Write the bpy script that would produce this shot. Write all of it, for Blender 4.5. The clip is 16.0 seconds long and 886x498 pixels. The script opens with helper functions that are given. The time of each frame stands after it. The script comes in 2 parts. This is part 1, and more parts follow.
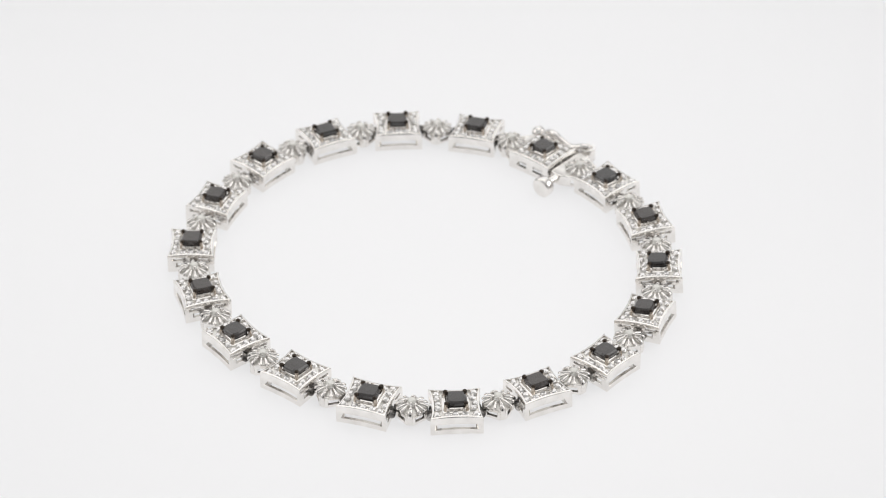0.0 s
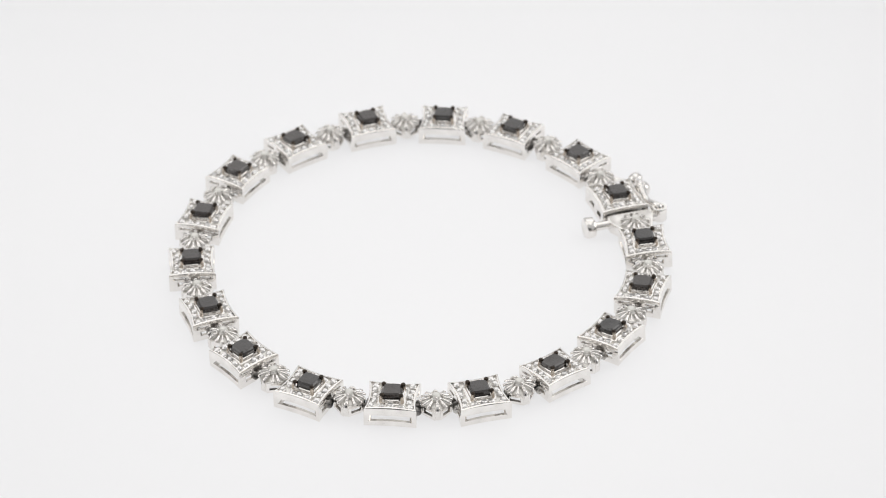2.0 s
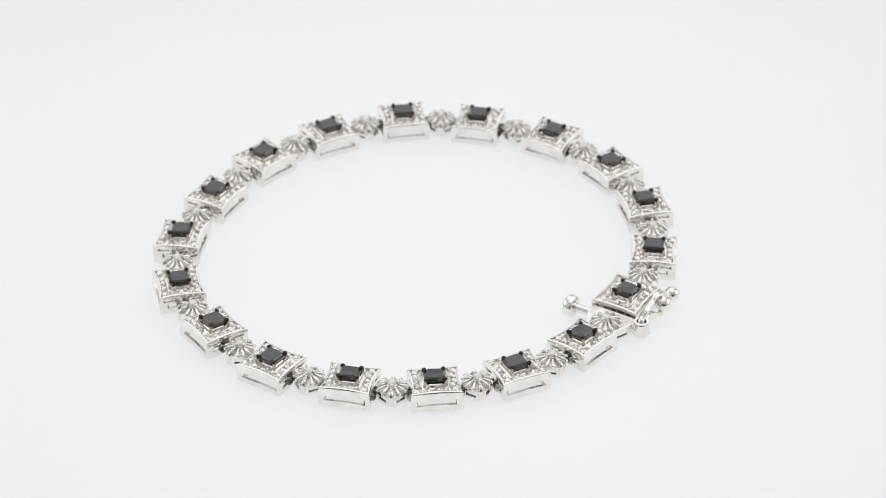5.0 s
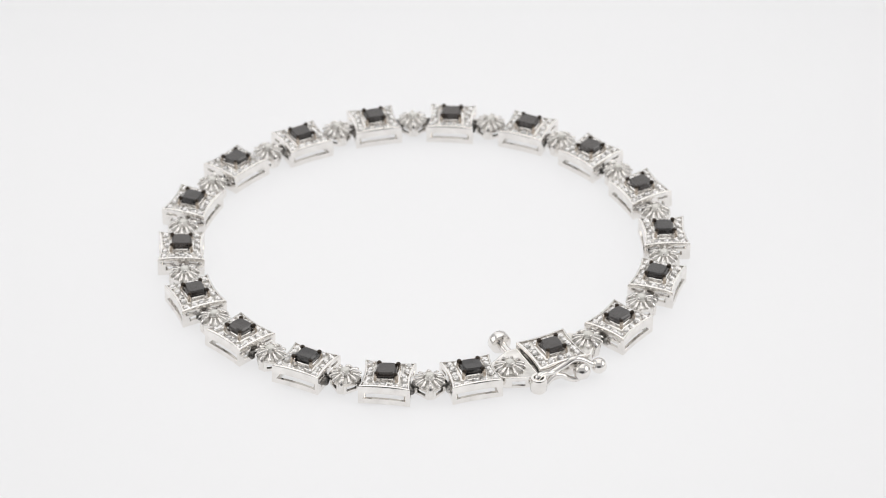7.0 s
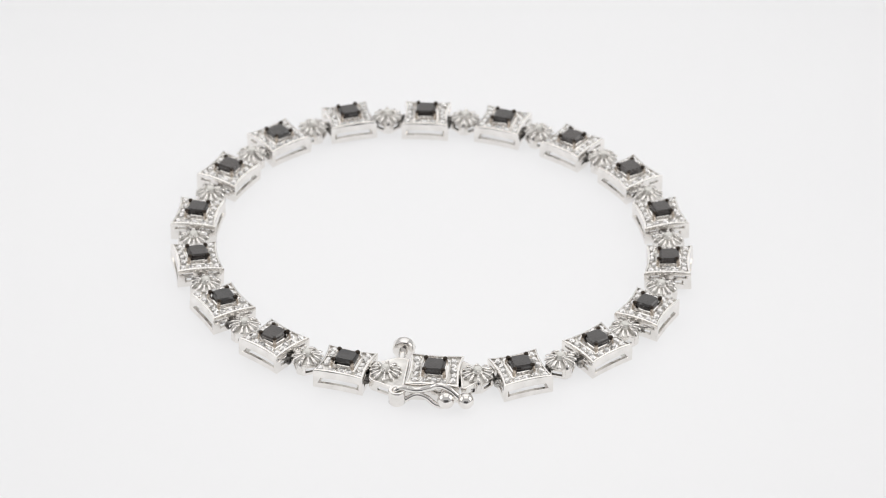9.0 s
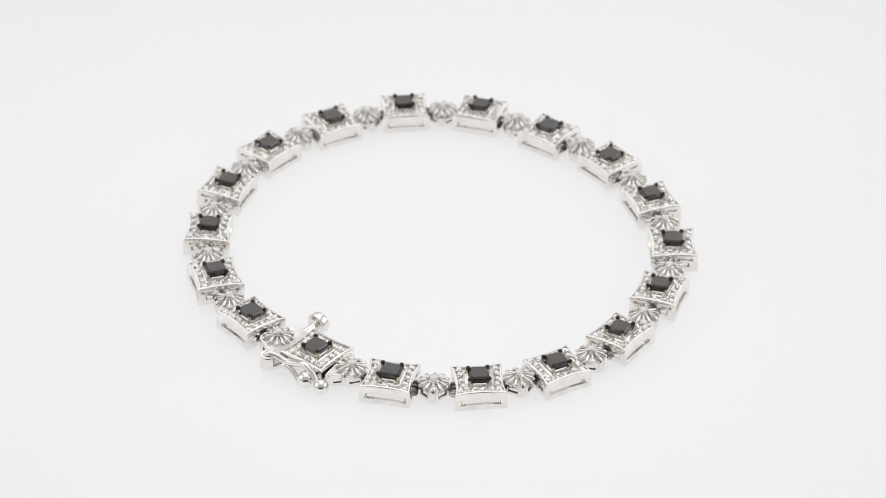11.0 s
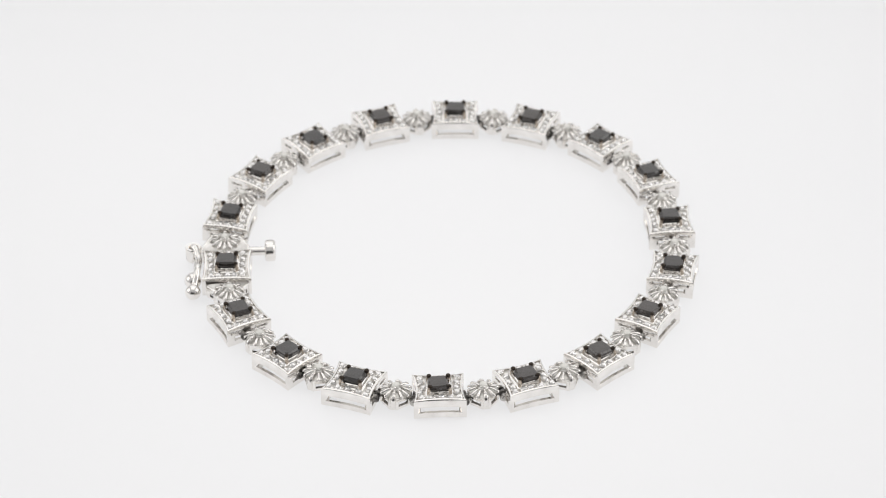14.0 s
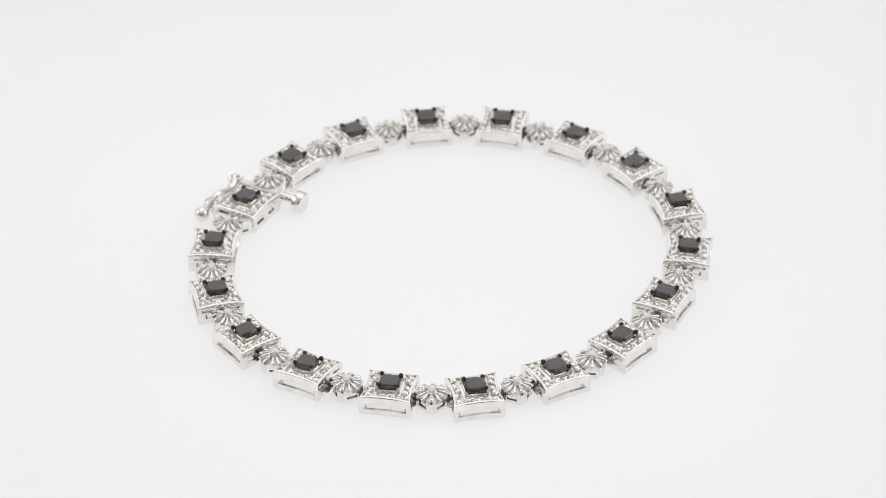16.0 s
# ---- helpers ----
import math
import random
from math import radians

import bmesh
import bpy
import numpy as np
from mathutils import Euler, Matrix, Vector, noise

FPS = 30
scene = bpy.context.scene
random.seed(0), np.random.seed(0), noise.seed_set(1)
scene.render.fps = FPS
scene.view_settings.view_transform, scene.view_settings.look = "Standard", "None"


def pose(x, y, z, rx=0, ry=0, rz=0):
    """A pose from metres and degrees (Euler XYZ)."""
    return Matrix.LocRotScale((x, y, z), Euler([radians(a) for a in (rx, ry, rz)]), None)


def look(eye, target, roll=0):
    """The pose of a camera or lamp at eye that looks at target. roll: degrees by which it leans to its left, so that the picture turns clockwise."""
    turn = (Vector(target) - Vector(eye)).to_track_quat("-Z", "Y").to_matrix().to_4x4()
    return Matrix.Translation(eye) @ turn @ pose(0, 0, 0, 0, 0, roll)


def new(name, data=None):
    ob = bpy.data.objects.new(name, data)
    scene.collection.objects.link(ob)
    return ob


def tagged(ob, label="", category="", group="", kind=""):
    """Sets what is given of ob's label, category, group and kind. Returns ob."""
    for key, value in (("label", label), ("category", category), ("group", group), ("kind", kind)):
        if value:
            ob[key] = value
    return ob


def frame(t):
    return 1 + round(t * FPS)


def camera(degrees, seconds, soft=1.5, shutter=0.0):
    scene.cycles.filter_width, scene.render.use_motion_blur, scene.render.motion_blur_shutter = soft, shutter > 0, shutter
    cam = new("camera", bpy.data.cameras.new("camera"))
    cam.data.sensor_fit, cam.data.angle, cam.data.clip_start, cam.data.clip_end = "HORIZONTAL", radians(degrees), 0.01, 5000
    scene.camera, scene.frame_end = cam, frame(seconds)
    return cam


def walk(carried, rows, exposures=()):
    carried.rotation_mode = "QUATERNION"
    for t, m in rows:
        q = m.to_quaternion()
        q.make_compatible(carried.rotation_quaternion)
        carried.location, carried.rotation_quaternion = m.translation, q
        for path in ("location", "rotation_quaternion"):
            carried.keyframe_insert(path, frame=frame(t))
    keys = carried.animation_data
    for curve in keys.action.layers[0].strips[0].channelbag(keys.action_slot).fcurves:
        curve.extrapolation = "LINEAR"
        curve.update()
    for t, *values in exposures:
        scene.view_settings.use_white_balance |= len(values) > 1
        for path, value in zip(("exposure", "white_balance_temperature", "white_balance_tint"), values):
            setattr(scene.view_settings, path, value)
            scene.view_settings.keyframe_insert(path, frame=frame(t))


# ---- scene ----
MM = 0.001
GEM = 3.32                    # height of the black stones' tables over the ground, mm

cam = camera(15.59, 16.0, soft=1.0)
TILT = radians(35.12)
EYE = (0.0, -0.3971 * math.cos(TILT), GEM * MM + 0.3971 * math.sin(TILT))
STAND = look(EYE, (0.0, 0.0, GEM * MM), -0.226)
cam.data.dof.use_dof, cam.data.dof.focus_distance, cam.data.dof.aperture_fstop = True, 0.376, 50
walk(cam, [(0.0, STAND), (16.0, STAND)])

# ---- light: a white photo tent with softboxes above and beside, and an unseen fill lamp added under the milky acrylic table ----
world = bpy.data.worlds.new("tent")
scene.world = world
world.use_nodes = True
world.node_tree.nodes["Background"].inputs["Color"].default_value = (0.985, 0.98, 0.98, 1)
world.node_tree.nodes["Background"].inputs["Strength"].default_value = 0.51


def softbox(name, eye, target, width, height, power):
    lamp = bpy.data.lights.new(name, "AREA")
    lamp.shape, lamp.size, lamp.size_y, lamp.energy = "RECTANGLE", width, height, power
    lamp.color = (1.0, 0.985, 0.97)
    ob = new(name, lamp)
    ob.matrix_world = look(eye, target)
    return ob


softbox("softbox_top", (0.0, 0.15, 0.9), (0, 0, 0), 0.9, 0.9, 1.7)
softbox("softbox_back", (0.0, 0.62, 0.56), (0, 0, 0), 0.9, 0.5, 0.88)
softbox("softbox_side", (-0.85, 0.05, 0.5), (0, 0, 0), 0.7, 0.6, 1.4)
softbox("softbox_side", (0.85, 0.05, 0.5), (0, 0, 0), 0.7, 0.6, 2.0)
# added fill below the sheet, out of view: washes out contact shadows
softbox("under_sheet_fill", (0.0, 0.0, -0.16), (0, 0, 0), 0.26, 0.26, 0.292)
scene.view_settings.exposure = 0.0


# ---- materials ----
def material(name):
    m = bpy.data.materials.new(name)
    m.use_nodes = True
    nt = m.node_tree
    return m, nt, nt.nodes["Principled BSDF"]


def noise_node(nt, scale, detail=4.0, rough=0.55):
    tc = nt.nodes.new("ShaderNodeTexCoord")
    n = nt.nodes.new("ShaderNodeTexNoise")
    n.inputs["Scale"].default_value = scale
    n.inputs["Detail"].default_value = detail
    n.inputs["Roughness"].default_value = rough
    nt.links.new(tc.outputs["Object"], n.inputs["Vector"])
    return n


def ramp_node(nt, source, stops):
    r = nt.nodes.new("ShaderNodeValToRGB")
    while len(r.color_ramp.elements) < len(stops):
        r.color_ramp.elements.new(0.5)
    for e, (at, col) in zip(r.color_ramp.elements, stops):
        e.position, e.color = at, (*col, 1)
    nt.links.new(source, r.inputs["Fac"])
    return r


def bump_node(nt, bs, source, strength, distance, under=None):
    b = nt.nodes.new("ShaderNodeBump")
    b.inputs["Strength"].default_value, b.inputs["Distance"].default_value = strength, distance
    nt.links.new(source, b.inputs["Height"])
    if under:
        nt.links.new(under.outputs["Normal"], b.inputs["Normal"])
    nt.links.new(b.outputs["Normal"], bs.inputs["Normal"])
    return b


def metal(name, low, high, rough_low, rough_high, bump=0.25):
    m, nt, bs = material(name)
    bs.inputs["Metallic"].default_value = 1.0
    coarse, fine = noise_node(nt, 700, 3), noise_node(nt, 6000, 2)
    col = ramp_node(nt, coarse.outputs["Fac"], [(0.3, low), (0.7, high)])
    nt.links.new(col.outputs["Color"], bs.inputs["Base Color"])
    ro = ramp_node(nt, coarse.outputs["Fac"], [(0.3, (rough_high,) * 3), (0.7, (rough_low,) * 3)])
    nt.links.new(ro.outputs["Color"], bs.inputs["Roughness"])
    wave = bump_node(nt, bs, coarse.outputs["Fac"], 0.35, 0.00012)
    bump_node(nt, bs, fine.outputs["Fac"], bump, 0.00002, wave)
    return m


SILVER = metal("polished_silver", (0.81, 0.785, 0.755), (0.935, 0.912, 0.884), 0.08, 0.22)
# rough cast finish, its colour also lowered to paint shade into recesses
SHADED_CAST = metal("shaded_cast_silver", (0.66, 0.64, 0.61), (0.88, 0.86, 0.83), 0.28, 0.48, 0.5)
# silver coloured dark to stand in for shade in hollows, slots and hinges
SHADE_SILVER = metal("shade_dark_silver", (0.06, 0.056, 0.052), (0.72, 0.70, 0.67), 0.2, 0.4, 0.5)
BLACK_PLATE = metal("black_rhodium", (0.025, 0.023, 0.022), (0.11, 0.085, 0.066), 0.2, 0.36)
WORN_PLATE = metal("worn_rhodium", (0.36, 0.28, 0.21), (0.86, 0.8, 0.72), 0.15, 0.3)


def black_stone_material():
    m, nt, bs = material("black_diamond")
    n = noise_node(nt, 2200, 5, 0.65)
    info = nt.nodes.new("ShaderNodeObjectInfo")
    col = ramp_node(nt, n.outputs["Fac"], [(0.35, (0.008, 0.0075, 0.007)), (0.75, (0.034, 0.028, 0.025))])
    mix = nt.nodes.new("ShaderNodeMix")
    mix.data_type, mix.blend_type = "RGBA", "ADD"
    mix.inputs[6].default_value = (0, 0, 0, 1)
    mul = nt.nodes.new("ShaderNodeMath")
    mul.operation = "MULTIPLY"
    mul.inputs[1].default_value = 0.6
    nt.links.new(info.outputs["Random"], mul.inputs[0])
    nt.links.new(mul.outputs[0], mix.inputs[0])
    nt.links.new(col.outputs["Color"], mix.inputs[6])
    mix.inputs[7].default_value = (0.034, 0.023, 0.018, 1)
    nt.links.new(mix.outputs[2], bs.inputs["Base Color"])
    bs.inputs["Roughness"].default_value = 0.2
    bs.inputs["IOR"].default_value = 1.8
    swell = noise_node(nt, 650, 2)
    wave = bump_node(nt, bs, swell.outputs["Fac"], 0.5, 0.00022)
    bump_node(nt, bs, n.outputs["Fac"], 0.15, 0.00003, wave)
    return m


BLACK = black_stone_material()


def clear_stone_material(name, tint, rough, through_part, mirror=0.0):
    m, nt, bs = material(name)
    n = noise_node(nt, 3000, 3)
    col = ramp_node(nt, n.outputs["Fac"], [(0.3, tuple(0.86 * c for c in tint)), (0.7, tint)])
    nt.links.new(col.outputs["Color"], bs.inputs["Base Color"])
    bs.inputs["Roughness"].default_value = rough
    bs.inputs["IOR"].default_value = 2.2
    bs.inputs["Transmission Weight"].default_value = through_part
    bs.inputs["Metallic"].default_value = mirror
    return m


DIAMOND = clear_stone_material("white_diamond", (0.98, 0.965, 0.945), 0.05, 0.1, 0.55)
MILKY = clear_stone_material("milky_diamond", (0.94, 0.92, 0.86), 0.15, 0.1)


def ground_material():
    """Milky acrylic: scatters light on top and lets the added lamp below shine through."""
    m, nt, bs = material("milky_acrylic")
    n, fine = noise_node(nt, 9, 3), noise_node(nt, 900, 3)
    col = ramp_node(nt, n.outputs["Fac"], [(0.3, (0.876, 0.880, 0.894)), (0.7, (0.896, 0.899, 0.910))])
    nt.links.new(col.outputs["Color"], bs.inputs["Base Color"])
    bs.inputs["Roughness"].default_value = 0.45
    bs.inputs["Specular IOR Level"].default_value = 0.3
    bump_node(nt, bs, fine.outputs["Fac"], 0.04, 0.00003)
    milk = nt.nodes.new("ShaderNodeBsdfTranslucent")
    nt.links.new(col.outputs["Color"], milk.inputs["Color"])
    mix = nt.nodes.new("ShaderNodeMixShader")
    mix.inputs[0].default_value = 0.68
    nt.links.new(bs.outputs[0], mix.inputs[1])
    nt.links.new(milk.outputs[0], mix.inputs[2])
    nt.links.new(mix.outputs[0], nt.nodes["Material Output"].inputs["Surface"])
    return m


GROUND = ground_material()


# ---- mesh helpers ----
def mesh_of(name, bm, *materials, angle=32):
    bmesh.ops.recalc_face_normals(bm, faces=bm.faces)
    me = bpy.data.meshes.new(name)
    bm.to_mesh(me)
    bm.free()
    me.transform(Matrix.Scale(MM, 4))
    for m in materials:
        me.materials.append(m)
    me.shade_smooth()
    me.set_sharp_from_angle(angle=radians(angle))
    return me


def at_mm(x, y, z, rx=0, ry=0, rz=0):
    return pose(x * MM, y * MM, z * MM, rx, ry, rz)


def part(name, me, parent, m=None, label=""):
    ob = new(name, me)
    ob.parent = parent
    if m is not None:
        ob.matrix_basis = m
    if label:
        ob["label"] = label
    return ob


def loops(bm, rings, close_first=False, close_last=False):
    """Skin over closed rings of points, one after the other."""
    vs = [[bm.verts.new(p) for p in r] for r in rings]
    for a, b in zip(vs, vs[1:]):
        n = len(a)
        for j in range(n):
            bm.faces.new((a[j], a[(j + 1) % n], b[(j + 1) % n], b[j]))
    if close_first:
        bm.faces.new(vs[0][::-1])
    if close_last:
        bm.faces.new(vs[-1])
    return vs


def tube(bm, path, radii, sides=10, flat=1.0):
    """A round bar along points, capped, with a radius at each point."""
    path = [Vector(p) for p in path]
    rings, up = [], Vector((0, 0, 1))
    for i, p in enumerate(path):
        way = (path[min(i + 1, len(path) - 1)] - path[max(i - 1, 0)]).normalized()
        if abs(way.dot(up)) > 0.95:
            up = Vector((1, 0, 0))
        s = way.cross(up).normalized()
        u = s.cross(way).normalized()
        r = radii[i] if hasattr(radii, "__len__") else radii
        rings.append([p + s * (r * math.cos(a)) + u * (r * flat * math.sin(a))
                      for a in (2 * math.pi * k / sides for k in range(sides))])
    loops(bm, rings, True, True)


def smooth_path(points, steps=6):
    """Points along a Catmull-Rom curve."""
    pts = [Vector(p) for p in points]
    pts = [2 * pts[0] - pts[1]] + pts + [2 * pts[-1] - pts[-2]]
    out = []
    for i in range(1, len(pts) - 2):
        a, b, c, d = pts[i - 1:i + 3]
        for k in range(steps):
            t = k / steps
            out.append(0.5 * ((2 * b) + (c - a) * t + (2 * a - 5 * b + 4 * c - d) * t * t + (3 * b - a - 3 * c + d) * t ** 3))
    out.append(pts[-2])
    return out


def ball(bm, centre, r, u=10, v=7, squash=1.0):
    m = Matrix.Translation(centre) @ Matrix.Diagonal((r, r, r * squash, 1))
    bmesh.ops.create_uvsphere(bm, u_segments=u, v_segments=v, radius=1.0, matrix=m)


def turned(bm, profile, sides=24, axis="z", origin=(0, 0, 0)):
    """A turned form from (radius, height) pairs."""
    rings = []
    for r, h in profile:
        ring = []
        for k in range(sides):
            a = 2 * math.pi * k / sides
            p = (r * math.cos(a), r * math.sin(a), h)
            if axis == "y":
                p = (p[0], p[2], p[1])
            ring.append(Vector(origin) + Vector(p))
        rings.append(ring)
    loops(bm, rings, True, True)


# ---- outlines: each gives, for an inset, its points with (side, place along the side from -1 to 1) ----
def hollow_square(long, deep, dip, n=12):
    def outline(inset, rise=1.0):
        pts, hollow = [], dip * (0.4 + 0.6 * rise)
        for s in range(4):
            ca, sa = math.cos(s * math.pi / 2), math.sin(s * math.pi / 2)
            for k in range(n):
                u = -1 + 2 * k / n
                across, off = (long, deep) if s % 2 == 0 else (deep, long)
                x, y = u * (across - inset), -(off - hollow * (1 - u * u) - inset)
                pts.append((ca * x - sa * y, sa * x + ca * y))
        return pts
    return outline, [(s, -1 + (2 * k + 1) / n) for s in range(4) for k in range(n)]


def polygon(corners, n=8):
    """Straight-sided outline, counterclockwise corners."""
    cs = [Vector(c) for c in corners]
    m = len(cs)

    def outline(inset, rise=1.0):
        moved = []
        for i in range(m):
            e1, e2 = (cs[i] - cs[i - 1]).normalized(), (cs[(i + 1) % m] - cs[i]).normalized()
            n1, n2 = Vector((-e1.y, e1.x)), Vector((-e2.y, e2.x))
            moved.append(cs[i] + (n1 + n2) * (inset / (1 + n1.dot(n2))))
        return [tuple(moved[i].lerp(moved[(i + 1) % m], k / n)) for i in range(m) for k in range(n)]
    return outline, [(s, -1 + (2 * k + 1) / n) for s in range(m) for k in range(n)]


def housing(bm, shape, low, high, bands, wall, is_slot, rim, sunk, cut=0.1, plate=1):
    """An open-bottomed cast box: chamfered walls with slots through them, a rim and a sunk plate on top.
    bands: for each side the (low, high) of its slots, one above the other; is_slot(side, place along it, band)."""
    outline, cols = shape
    n = len(cols)
    count = len(bands(0))

    def ring(inset, z):
        level = z if callable(z) else (lambda side: z)
        share = level(0) / high
        return [bm.verts.new((x, y, level(cols[j][0]))) for j, (x, y) in enumerate(outline(inset, share))]

    edges = [(lambda side, b=b, e=e: bands(side)[b][e]) for b in range(count) for e in (0, 1)]
    outer = [(cut, low), (0, low + cut)] + [(0, e) for e in edges] + [(0, high - cut * 1.2), (cut * 0.35, high - cut * 0.35), (cut * 1.2, high)]
    inner = [(wall, low), (wall, low + cut)] + [(wall, e) for e in edges] + [(wall, high - sunk - 0.06)]
    o, i = [ring(*r) for r in outer], [ring(*r) for r in inner]
    cut_cols = {2 + 2 * b: [is_slot(*c, b) for c in cols] for b in range(count)}

    def skin(a, b, skip=None, slot_of_material=0):
        for j in range(n):
            if not (skip and skip[j]):
                bm.faces.new((a[j], a[(j + 1) % n], b[(j + 1) % n], b[j])).material_index = slot_of_material
    for k in range(len(o) - 1):
        skin(o[k], o[k + 1], cut_cols.get(k))
    # inner walls take slot 1, a darker silver with the inside shade painted in
    for k in range(len(i) - 1):
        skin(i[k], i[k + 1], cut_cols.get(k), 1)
    skin(o[0], i[0])
    for k, gone in cut_cols.items():
        for j in range(n):
            if gone[j]:
                q = (j + 1) % n
                for lv in (k, k + 1):
                    bm.faces.new((o[lv][j], o[lv][q], i[lv][q], i[lv][j]))
                if not gone[j - 1]:
                    bm.faces.new((o[k][j], o[k + 1][j], i[k + 1][j], i[k][j]))
                if not gone[q]:
                    bm.faces.new((o[k][q], o[k + 1][q], i[k + 1][q], i[k][q]))
    lips = []
    for k, gone in cut_cols.items():
        for j in range(n):
            q = (j + 1) % n
            if gone[j]:
                lips += [bm.edges.get((o[lv][j], o[lv][q])) for lv in (k, k + 1)]
                lips += [bm.edges.get((o[k][v], o[k + 1][v])) for v, other in ((j, gone[j - 1]), (q, gone[q])) if not other]
    top = ring(rim, high)
    step = ring(rim + 0.05, high - sunk)
    skin(o[-1], top)
    skin(top, step)
    # slot 1 by default: plate darkened to paint the gaps between set stones
    bm.faces.new(step).material_index = plate
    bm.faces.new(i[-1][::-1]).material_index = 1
    bmesh.ops.bevel(bm, geom=lips, offset=0.04, segments=1, affect="EDGES", clamp_overlap=True)


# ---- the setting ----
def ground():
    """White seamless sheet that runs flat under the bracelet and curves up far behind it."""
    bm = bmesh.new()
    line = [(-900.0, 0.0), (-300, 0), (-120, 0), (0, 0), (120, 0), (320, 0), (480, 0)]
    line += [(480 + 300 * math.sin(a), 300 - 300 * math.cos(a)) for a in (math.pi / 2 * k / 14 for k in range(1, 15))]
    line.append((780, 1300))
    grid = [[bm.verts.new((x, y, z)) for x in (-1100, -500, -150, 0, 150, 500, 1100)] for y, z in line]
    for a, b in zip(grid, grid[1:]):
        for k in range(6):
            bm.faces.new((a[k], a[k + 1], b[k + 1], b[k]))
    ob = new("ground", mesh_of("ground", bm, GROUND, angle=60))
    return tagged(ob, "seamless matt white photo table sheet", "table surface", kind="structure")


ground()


def dark_card():
    """Dark card added out of view on the camera's side, to darken reflections in edges and polished balls."""
    bm = bmesh.new()
    bmesh.ops.create_cube(bm, size=1.0, matrix=Matrix.Translation((0, -930, -40)) @ Matrix.Diagonal((1120, 40, 1240, 1)))
    m, nt, bs = material("dark_paint")
    n = noise_node(nt, 14, 4)
    col = ramp_node(nt, n.outputs["Fac"], [(0.3, (0.06, 0.06, 0.062)), (0.7, (0.085, 0.083, 0.083))])
    nt.links.new(col.outputs["Color"], bs.inputs["Base Color"])
    bs.inputs["Roughness"].default_value = 0.7
    return tagged(new("reflection_card", mesh_of("reflection_card", bm, m)), "plain dark card added out of view, reflected in the metal", "wall", kind="structure")


dark_card()

# ---- meshes of the square links ----
TOP = 2.48                    # rim of a square link, mm
CROWN = GEM + 0.14             # top of a black stone's table, mm
SQUARE = hollow_square(3.06, 2.86, 0.31)
CLASP_SQUARE = hollow_square(3.18, 3.02, 0.24)


def square_bands(side):
    """Long windows through the outer and inner walls; a low and a high slot beside the hinges in the end walls."""
    return ((0.74, 1.45), (1.85, 2.0)) if side % 2 == 0 else ((0.74, 1.26), (1.62, 1.96))


def square_frame(slots, shape):
    bm = bmesh.new()
    housing(bm, shape, 0.0, TOP, square_bands, 0.38, slots, 0.26, 0.22, 0.14)
    return mesh_of("square_link", bm, SILVER, SHADED_CAST)


def long_slots(side, u, band):
    if side % 2 == 0:
        return band == 0 and abs(u) < 0.78
    return abs(u) < 0.72 if band == 0 else 0.3 < abs(u) < 0.8


def paired_slots(side, u, band):
    if side == 2:
        return band == 0 and 0.2 < abs(u) < 0.72
    if side == 3:
        return band == 1 and abs(u) < 0.92
    return False


def square_ring(h, c, z):
    """Square with cut corners at height z."""
    return [(h, -h + c, z), (h, h - c, z), (h - c, h, z), (-h + c, h, z), (-h, h - c, z), (-h, -h + c, z), (-h + c, -h, z), (h - c, -h, z)]


def chipped_ring(h, z, rng):
    """Square with pinched sides, cut a little unevenly."""
    out = []
    for s in range(4):
        ca, sa = math.cos(s * math.pi / 2), math.sin(s * math.pi / 2)
        for u, v in ((0.82, -0.93), (0.95, -0.74), (0.985, -0.3), (0.985, 0.25), (0.95, 0.74)):
            x, y = h * (u + rng.uniform(-0.03, 0.02)), h * (v + rng.uniform(-0.04, 0.04))
            out.append((ca * x - sa * y, sa * x + ca * y, z + rng.uniform(-0.012, 0.012)))
    return out


def black_stone_mesh(seed):
    """Princess cut: sloped pavilion, thin girdle, stepped crown, flat table."""
    bm = bmesh.new()
    steps = ((0.4, -1.35), (0.94, -0.98), (1.3, -0.58), (1.33, -0.42), (1.25, -0.2), (1.06, -0.02), (0.6, 0.0))
    rng = random.Random(seed)
    rings = [chipped_ring(h, CROWN + z, rng) for h, z in steps]
    loops(bm, rings, True, True)
    return mesh_of("black_stone", bm, BLACK, angle=8)


def seat_mesh():
    """Square collet under the black stone, flared at its foot, with a groove between two rails."""
    bm = bmesh.new()
    steps = ((1.66, -1.45), (1.64, -1.14), (1.5, -1.06), (1.34, -1.04), (1.3, -0.9), (1.36, -0.84), (1.36, -0.72), (1.26, -0.66), (1.05, -0.68), (0.9, -0.85))
    loops(bm, [square_ring(h, 0.16, CROWN + z) for h, z in steps], True, True)
    return mesh_of("collet", bm, SILVER)


def prong_mesh():
    """Claw at one corner of the collet: a short leg that leans in, with a black bead pressed over the stone's corner."""
    bm = bmesh.new()
    g = CROWN
    tube(bm, smooth_path([(1.27, 1.27, g - 1.2), (1.25, 1.25, g - 0.85), (1.21, 1.21, g - 0.5), (1.14, 1.14, g - 0.2)], 3), 0.21, 8)
    for f in bm.faces:
        z = f.calc_center_median().z
        f.material_index = 0 if z > g - 0.42 else 1 if z > g - 0.62 else 2
    ball(bm, (1.12, 1.12, g - 0.15), 0.29, 12, 8, 0.85)
    for f in bm.faces:
        c = f.calc_center_median()
        if c.z < g - 0.16 and c.x + c.y > 2.46:
            f.material_index = 1
    return mesh_of("prong", bm, BLACK_PLATE, WORN_PLATE, SILVER, angle=60)


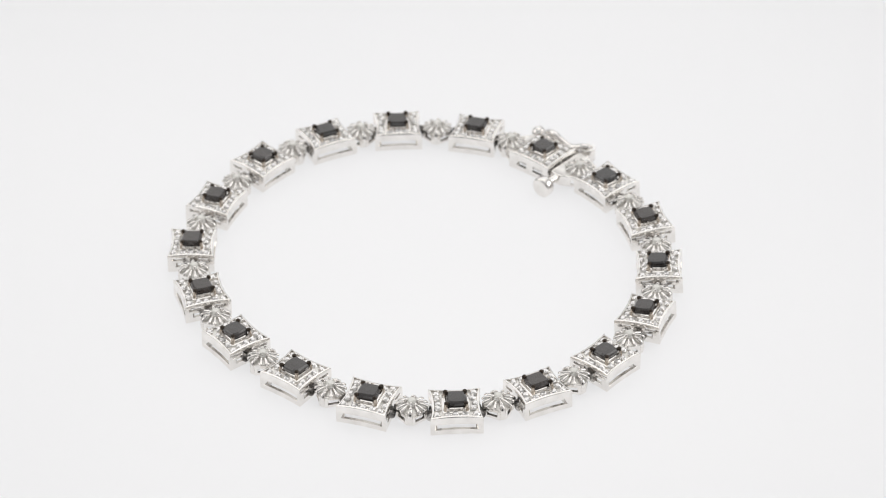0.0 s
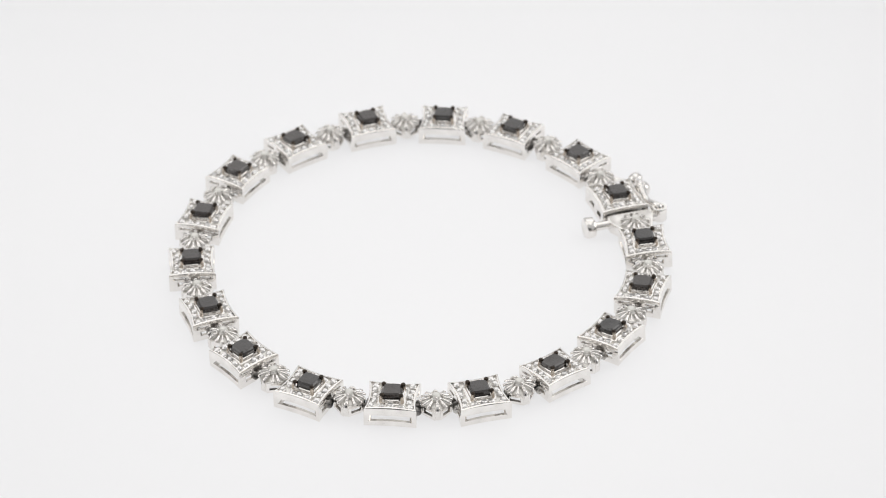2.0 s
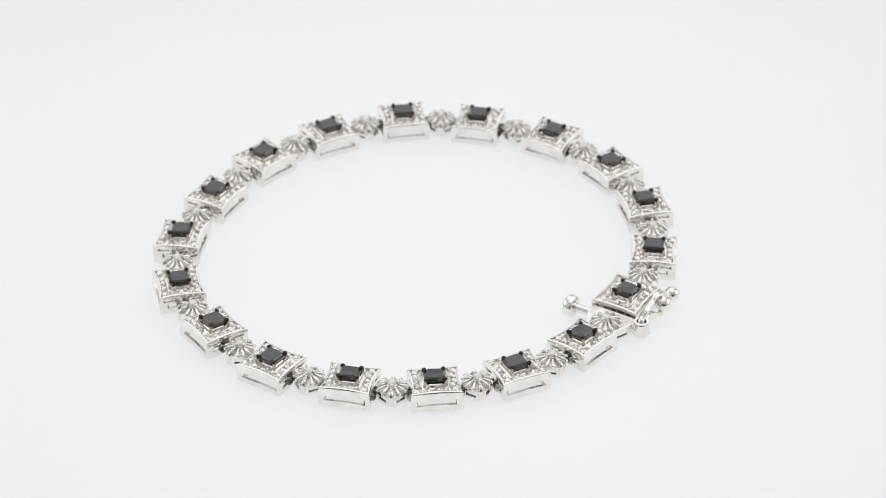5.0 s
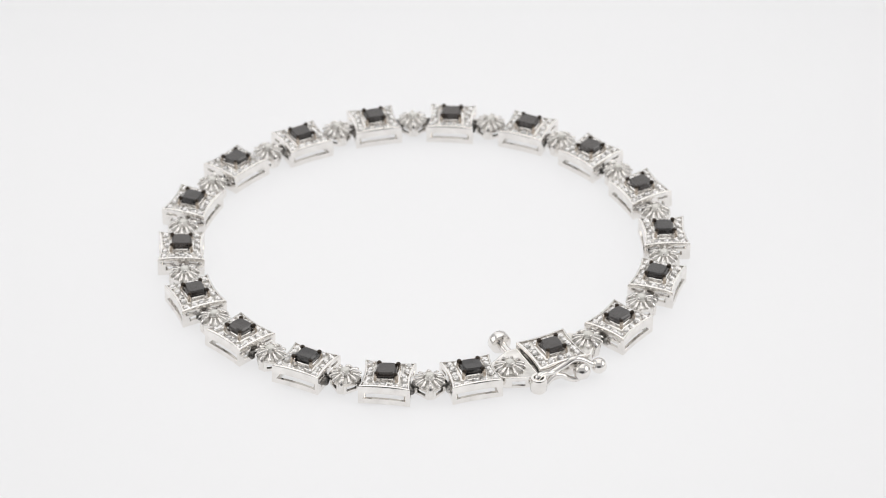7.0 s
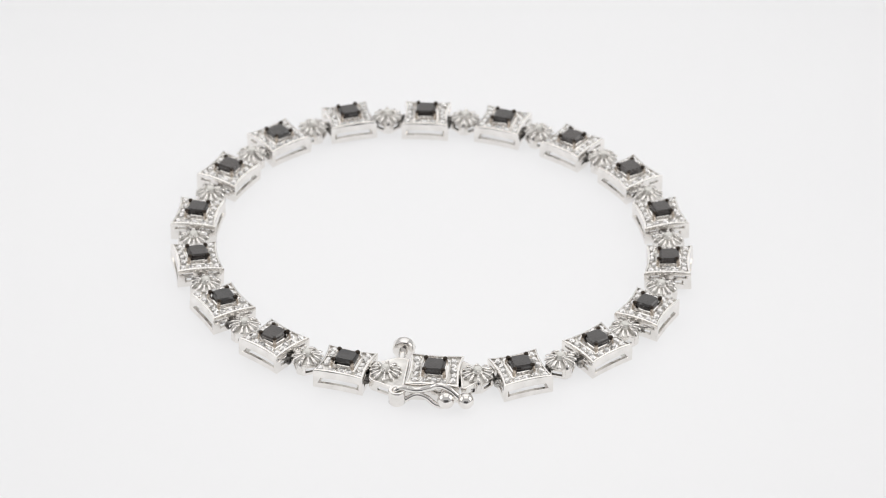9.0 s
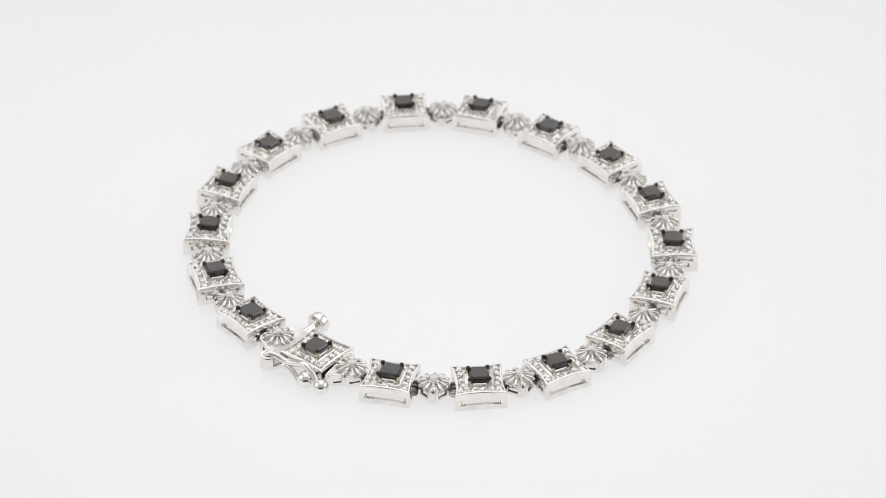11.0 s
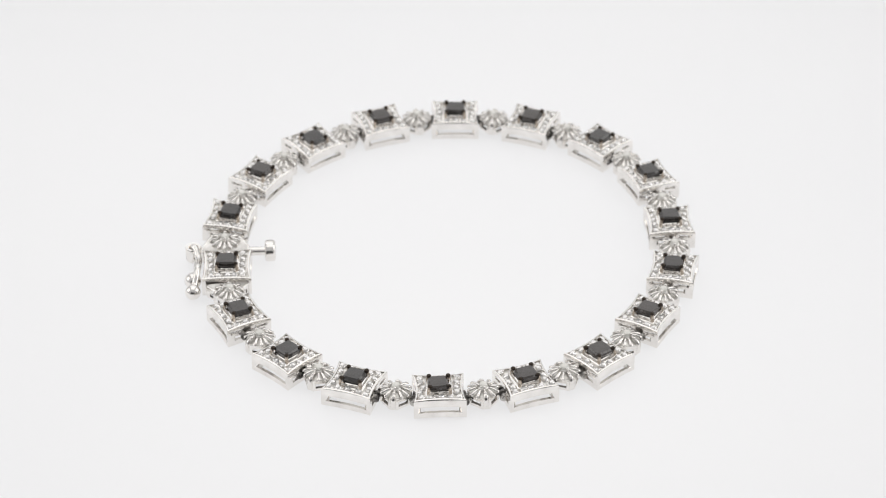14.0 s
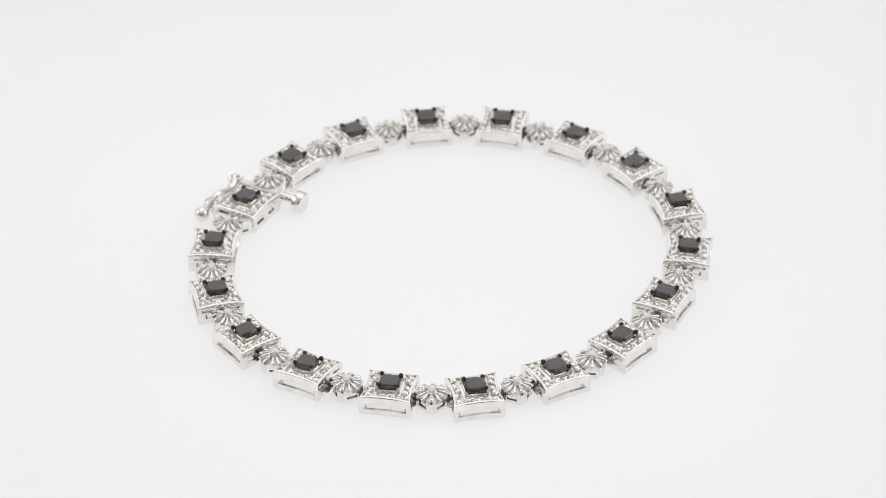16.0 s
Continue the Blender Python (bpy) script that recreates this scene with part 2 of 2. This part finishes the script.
def brilliant_mesh(name, r, z, height, mat):
    """Small round brilliant: crown facets over a girdle, a point below."""
    bm = bmesh.new()
    n = 8
    ring = lambda q, h, off: [(q * math.cos(2 * math.pi * (k + off) / n), q * math.sin(2 * math.pi * (k + off) / n), h) for k in range(n)]
    loops(bm, [ring(r * 0.2, z - r * 0.8, 0), ring(r, z - 0.04, 0), ring(r, z, 0), ring(r * 0.82, z + height * 0.6, 0.5), ring(r * 0.52, z + height, 0)], True, True)
    return mesh_of(name, bm, mat, angle=6)


def ring_spots(half_x, half_y, dip, shift=0.0):
    """Sixteen places round the collet, four to a side, each with its turn."""
    spots = []
    for s in range(4):
        ca, sa = math.cos(s * math.pi / 2), math.sin(s * math.pi / 2)
        across, off = (half_x, half_y) if s % 2 == 0 else (half_y, half_x)
        for k in range(4):
            u = -1 + (k + shift) / 2
            x, y = u * across, -(off - dip * (1 - u * u))
            spots.append((ca * x - sa * y, sa * x + ca * y))
    return spots


def bead_mesh():
    bm = bmesh.new()
    ball(bm, (0, 0, TOP - 0.13), 0.22, 8, 6)
    return mesh_of("bead", bm, SILVER)


FRAME, CLASP_FRAME = square_frame(long_slots, SQUARE), square_frame(paired_slots, CLASP_SQUARE)
STONES = [black_stone_mesh(k) for k in range(6)]
SEAT, PRONG, BEAD = seat_mesh(), prong_mesh(), bead_mesh()
MELEE = brilliant_mesh("small_diamond", 0.44, TOP - 0.13, 0.26, DIAMOND)


def square_link(parent, m, clasp=False):
    link = part("square_link", CLASP_FRAME if clasp else FRAME, parent, m,
                "silver clasp box link with two slots" if clasp else "")
    part("collet", SEAT, link)
    part("black_stone", random.choice(STONES), link, at_mm(0, 0, 0, random.uniform(-2.5, 2.5), random.uniform(-2.5, 2.5), random.uniform(-5, 5)) @ Matrix.Diagonal((random.uniform(0.92, 0.99), random.uniform(0.9, 0.97), 1, 1)), "square-cut glossy black diamond")
    for k in range(4):
        part("prong", PRONG, link, at_mm(0, 0, 0, 0, 0, 90 * k), "black-plated claw worn to silver below")
    for k, (x, y) in enumerate(ring_spots(2.24, 2.02, 0.17)):
        part("small_diamond", MELEE, link, at_mm(x + random.uniform(-0.06, 0.06), y + random.uniform(-0.06, 0.06), random.uniform(-0.05, 0.04), random.uniform(-4, 4), random.uniform(-4, 4), 37 * k))
    for x, y in ring_spots(2.56, 2.34, 0.25, 0.5):
        part("bead", BEAD, link, at_mm(x + random.uniform(-0.05, 0.05), y + random.uniform(-0.05, 0.05), random.uniform(-0.05, 0.05)))
    return link


# ---- meshes of the flower links ----
def flower_body_mesh(boxed=True):
    """Fluted disc, as a rule on an eight-sided box with slots in four of its sides."""
    bm = bmesh.new()
    r, c = 1.8, 0.42
    corners = [(r, -c), (r, c), (c, r), (-c, r), (-r, c), (-r, -c), (-c, -r), (c, -r)]
    if boxed:
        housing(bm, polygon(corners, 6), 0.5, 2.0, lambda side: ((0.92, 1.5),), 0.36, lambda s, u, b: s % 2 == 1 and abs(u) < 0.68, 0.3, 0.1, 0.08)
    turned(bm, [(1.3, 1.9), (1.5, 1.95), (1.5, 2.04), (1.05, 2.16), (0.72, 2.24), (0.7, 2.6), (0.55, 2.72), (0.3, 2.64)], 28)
    # disc in darker silver, so the gaps between petals have painted shade
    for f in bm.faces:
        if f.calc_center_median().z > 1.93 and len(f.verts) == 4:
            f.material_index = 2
    return mesh_of("flower_link", bm, SILVER, SHADE_SILVER, SHADED_CAST)


def petal_mesh():
    """One ray of the flower: a wedge-shaped rib that widens outwards and turns down over the edge."""
    bm = bmesh.new()
    path = [(0.5, 0, 2.56), (0.74, 0, 2.56), (1.05, 0, 2.49), (1.4, 0, 2.38), (1.68, 0, 2.27), (1.82, 0, 2.16), (1.84, 0, 2.04)]
    tube(bm, path, [0.09, 0.1, 0.13, 0.175, 0.215, 0.2, 0.12], 10, 0.6)
    return mesh_of("petal", bm, SILVER, angle=50)


def post_mesh():
    """Broad smooth rib at the outer and inner corner, running down the body, with a grain of metal on its shoulder."""
    bm = bmesh.new()
    path = [(0.5, 0, 2.56), (0.8, 0, 2.56), (1.15, 0, 2.47), (1.5, 0, 2.34), (1.76, 0, 2.05), (1.8, 0, 1.4), (1.74, 0, 0.75)]
    tube(bm, path, [0.1, 0.14, 0.19, 0.25, 0.33, 0.36, 0.32], 12, 0.6)
    ball(bm, (1.2, 0, 2.52), 0.23, 10, 7, 0.8)
    return mesh_of("post", bm, SILVER, angle=50)


def knuckle_mesh():
    """Hinge between a flower and its neighbour: a bar with three rings on a pin."""
    bm = bmesh.new()
    tube(bm, [(2.3, -1.1, 1.2), (2.3, 1.1, 1.2)], 0.22, 10)
    for y in (-0.8, 0.0, 0.8):
        turned(bm, [(0.25, y - 0.2), (0.44, y - 0.2), (0.5, y - 0.14), (0.5, y + 0.14), (0.44, y + 0.2), (0.25, y + 0.2)], 16, "y", (2.3, 0, 1.2))
    tube(bm, [(1.55, 0, 1.2), (2.3, 0, 1.2)], 0.3, 8)
    # dark colour stands in for the shaded gaps of the hollow hinge
    return mesh_of("hinge", bm, SHADE_SILVER)


FLOWER, FLOWER_DISC, PETAL, POST, KNUCKLE = flower_body_mesh(), flower_body_mesh(False), petal_mesh(), post_mesh(), knuckle_mesh()
HEART = brilliant_mesh("centre_diamond", 0.62, 2.8, 0.26, MILKY)


def claw_mesh():
    bm = bmesh.new()
    tube(bm, [(0.8, 0, 2.3), (0.78, 0, 2.75), (0.7, 0, 2.9)], [0.14, 0.15, 0.13], 8)
    ball(bm, (0.68, 0, 2.93), 0.19, 10, 7, 0.85)
    return mesh_of("claw", bm, SILVER, angle=50)


CLAW = claw_mesh()


def flower_link(parent, m, hinges=(0, 180), boxed=True):
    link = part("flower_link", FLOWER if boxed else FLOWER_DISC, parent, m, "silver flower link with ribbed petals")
    for a in (90, 270):
        part("post" if boxed else "petal", POST if boxed else PETAL, link, at_mm(0, 0, 0, 0, 0, a))
        for k in range(5):
            part("petal", PETAL, link, at_mm(0, 0, 0, 0, 0, a + 90 + 27 * (k - 2) + random.uniform(-2, 2)))
    part("centre_diamond", HEART, link, label="small cloudy white diamond")
    for k in range(4):
        part("claw", CLAW, link, at_mm(0, 0, 0, 0, 0, 90 * k))
    for a in hinges:
        part("hinge", KNUCKLE, link, at_mm(0, 0, 0, 0, 0, a))
    return link


# ---- the clasp ----
def tongue_mesh(flip):
    """Flat-topped housing beside the clasp box, narrowing towards the next link."""
    bm = bmesh.new()
    holes = (0, 4) if flip else (1, 5, 7)
    if flip:
        corners = [(0.1, -1.5), (1.45, -2.6), (2.05, -2.6), (2.05, 2.6), (1.45, 2.6), (0.1, 1.5)]
    else:
        corners = [(-2.3, -1.2), (-1.9, -1.75), (1.0, -2.95), (2.0, -2.95), (2.0, 2.9), (1.5, 3.0), (0.5, 3.0), (-0.5, 2.5), (-1.9, 1.75), (-2.3, 1.2)]
    housing(bm, polygon(corners, 8), 0.55, 2.08, lambda side: ((0.88, 1.52),), 0.3, lambda s, u, b: s in holes and abs(u) < 0.62, 0.14, 0.012, 0.08, 2)
    return mesh_of("clasp_tongue", bm, SILVER, SHADE_SILVER, SHADED_CAST)


def pin_mesh():
    bm = bmesh.new()
    tube(bm, [(0, -3.6, 1.31), (0, 5.0, 1.31)], 0.54, 18)
    return mesh_of("push_pin", bm, SILVER)


def knob_mesh():
    bm = bmesh.new()
    turned(bm, [(0.5, 4.56), (1.05, 4.58), (1.26, 4.68), (1.33, 4.84), (1.33, 5.6), (1.27, 5.76), (1.1, 5.88), (0.82, 5.9), (0.5, 5.84)], 28, "y", (0, 0, 1.34))
    return mesh_of("knob", bm, SILVER, angle=40)


def barrel_mesh():
    """Upright open tube in which the safety catch turns."""
    bm = bmesh.new()
    turned(bm, [(0.55, 0.6), (0.9, 0.65), (0.99, 0.8), (0.99, 2.35), (0.9, 2.5), (0.62, 2.5), (0.52, 2.38), (0.5, 1.2)], 26)
    return mesh_of("barrel", bm, SILVER, angle=40)


def wire_mesh(name, points, r):
    bm = bmesh.new()
    tube(bm, smooth_path(points, 7), r, 10)
    return mesh_of(name, bm, SILVER, angle=60)


def ball_mesh(r):
    bm = bmesh.new()
    ball(bm, (0, 0, 0), r, 22, 14)
    return mesh_of("ball", bm, SILVER, angle=60)


def blade_mesh():
    """Folded blade that fills the clasp box."""
    bm = bmesh.new()
    for z, h in ((0.72, 0.16), (1.42, 0.2)):
        made = bmesh.ops.create_cube(bm, size=1.0, matrix=Matrix.Translation((-0.1, 0, z)) @ Matrix.Diagonal((4.4, 4.2, h, 1)))
        bmesh.ops.bevel(bm, geom=list(dict.fromkeys(e for v in made["verts"] for e in v.link_edges)), offset=0.05, segments=1, affect="EDGES")
    # dark colour supplies the shade behind the clasp slots
    return mesh_of("clasp_blade", bm, SHADE_SILVER)


def safety_catch(parent, m):
    """Figure-of-eight catch on the outer face of the clasp box."""
    barrel = part("safety_catch", barrel_mesh(), parent, m @ at_mm(-3.95, -4.2, 0), "polished figure-eight safety catch with two balls")
    back = at_mm(3.95, 4.2, 0)
    upper = [(-4.15, -4.25, 2.1), (-3.9, -4.15, 2.55), (-3.2, -3.85, 2.5), (-1.7, -3.5, 2.05), (-0.1, -3.45, 2.5), (1.0, -3.5, 2.95), (2.1, -3.65, 2.6), (3.1, -3.88, 1.85), (3.9, -4.05, 1.5)]
    lower = [(-3.6, -4.25, 0.75), (-2.8, -4.05, 1.15), (-1.7, -3.8, 1.65), (-0.6, -3.8, 1.35), (0.3, -4.0, 0.72), (1.1, -4.15, 0.5), (1.8, -4.15, 0.6)]
    part("upper_wire", wire_mesh("upper_wire", upper, 0.4), barrel, back)
    part("lower_wire", wire_mesh("lower_wire", lower, 0.33), barrel, back)
    part("ball", ball_mesh(1.04), barrel, back @ at_mm(1.8, -4.15, 1.45))
    part("ball", ball_mesh(0.95), barrel, back @ at_mm(4.1, -4.1, 1.42))
    return barrel


# ---- the bracelet: eighteen square links and eighteen flower links in a ring ----
LINKS = [
    (14.20, 21.23), (22.15, 14.25), (26.62, 5.49), (27.78, -4.45), (25.58, -14.17), (20.30, -22.63),
    (12.19, -28.68), (2.61, -31.82), (-7.35, -30.46), (-16.08, -25.28), (-23.43, -18.30), (-27.96, -9.22),
    (-29.77, 0.83), (-27.33, 10.47), (-21.94, 19.26), (-13.90, 25.28), (-4.65, 27.69), (5.66, 26.51),
]
YAW = {0: -4.0, 2: -1.5, 6: -1.4, 7: -2.0, 9: -1.5, 11: -1.0, 12: 1.5, 13: 1.0, 14: 2.3, 15: 1.0, 17: 3.9}   # degrees by which a link sits askew
ROLL = {1: 3.0, 2: 3.0, 3: 4.0, 4: 4.0, 6: 2.5, 8: -2.5, 13: 1.5, 14: 3.5}   # degrees by which a link leans on its inner (+) or outer (-) edge
AXIS = (-1.22, 2.26)

bracelet = tagged(new("bracelet"), "silver link bracelet with black diamonds, lying closed on white", "bracelet")


def build_bracelet():
    n = len(LINKS)
    for k in range(n):
        here, before, after = Vector(LINKS[k]), Vector(LINKS[k - 1]), Vector(LINKS[(k + 1) % n])
        way = before - after
        lean = YAW.get(k, 0.0)
        m = at_mm(here.x, here.y, 0, 0, 0, math.degrees(math.atan2(way.y, way.x)) + lean)
        roll = ROLL.get(k, 0.0)
        edge = math.copysign(2.86, roll)
        square_link(bracelet, m @ at_mm(0, edge, 0, -roll) @ at_mm(0, -edge, 0), clasp=(k == 0))
        if k == 0:
            safety_catch(bracelet, m @ at_mm(0, 0, -0.12))
            pin = part("push_pin", pin_mesh(), bracelet, m @ at_mm(-4.25, 0, 0), "silver push pin with round knob")
            part("knob", knob_mesh(), pin)
            part("clasp_blade", blade_mesh(), bracelet, m, "spring blade inside the clasp box, coloured dark for shade")
        chord = here - after
        out = Vector((chord.y, -chord.x)).normalized()
        mid = (here + after) / 2 + out * 0.4
        fm = at_mm(mid.x, mid.y, -0.17, 0, 0, math.degrees(math.atan2(chord.y, chord.x)))
        flower_link(bracelet, fm @ at_mm(-0.45 if k == 0 else 0.0, 0, 0), {0: (180,), n - 1: (0,)}.get(k, (0, 180)), boxed=(k != 0))
        if k == 0:
            part("clasp_tongue", tongue_mesh(False), bracelet, fm, "flat silver tongue housing with slots")
        if k == n - 1:
            part("clasp_housing", tongue_mesh(True), bracelet, fm @ at_mm(0, 0, 0, 0, 0, 180), "flat silver housing with slots")


build_bracelet()


def motions():
    """The bracelet turns steadily on its spot: seconds, degrees, small drift in mm."""
    turn = [
        (0.00, -0.00, -0.01, -0.15), (0.50, -8.14, -0.10, -0.21), (1.00, -15.76, -0.06, -0.15),
        (1.50, -23.69, -0.03, 0.02), (2.00, -31.61, -0.04, 0.04), (2.50, -39.63, 0.06, 0.15),
        (3.00, -47.89, 0.13, 0.15), (3.50, -55.54, 0.10, 0.19), (4.00, -64.40, 0.19, 0.13),
        (4.20, -67.97, 0.17, 0.13), (4.70, -76.02, 0.12, 0.09), (5.25, -84.87, 0.06, 0.04),
        (5.80, -93.73, -0.00, -0.01), (6.30, -101.78, -0.06, -0.05), (6.50, -105.01, -0.03, -0.08),
        (7.00, -112.97, 0.00, -0.15), (7.50, -121.12, -0.01, -0.22), (8.00, -129.54, 0.03, -0.14),
        (8.50, -137.65, 0.03, -0.05), (9.00, -145.84, 0.02, 0.01), (9.20, -149.14, 0.07, -0.04),
        (9.70, -157.21, 0.00, 0.01), (10.25, -166.08, -0.07, 0.07), (10.80, -174.96, -0.15, 0.13),
        (11.30, -183.03, -0.22, 0.19), (11.50, -186.34, -0.19, 0.24), (12.00, -194.85, -0.10, 0.27),
        (12.50, -203.36, -0.01, 0.25), (13.00, -211.42, -0.02, 0.07), (13.50, -219.41, 0.00, -0.06),
        (14.00, -227.33, -0.01, -0.11), (14.50, -235.19, 0.01, -0.12), (15.00, -243.35, -0.02, -0.20),
        (15.50, -251.41, 0.08, -0.18), (16.00, -259.06, 0.03, 0.07),
    ]
    walk(bracelet, [(t, at_mm(AXIS[0] + x, AXIS[1] + y, 0, 0, 0, a)) for t, a, x, y in turn])


motions()
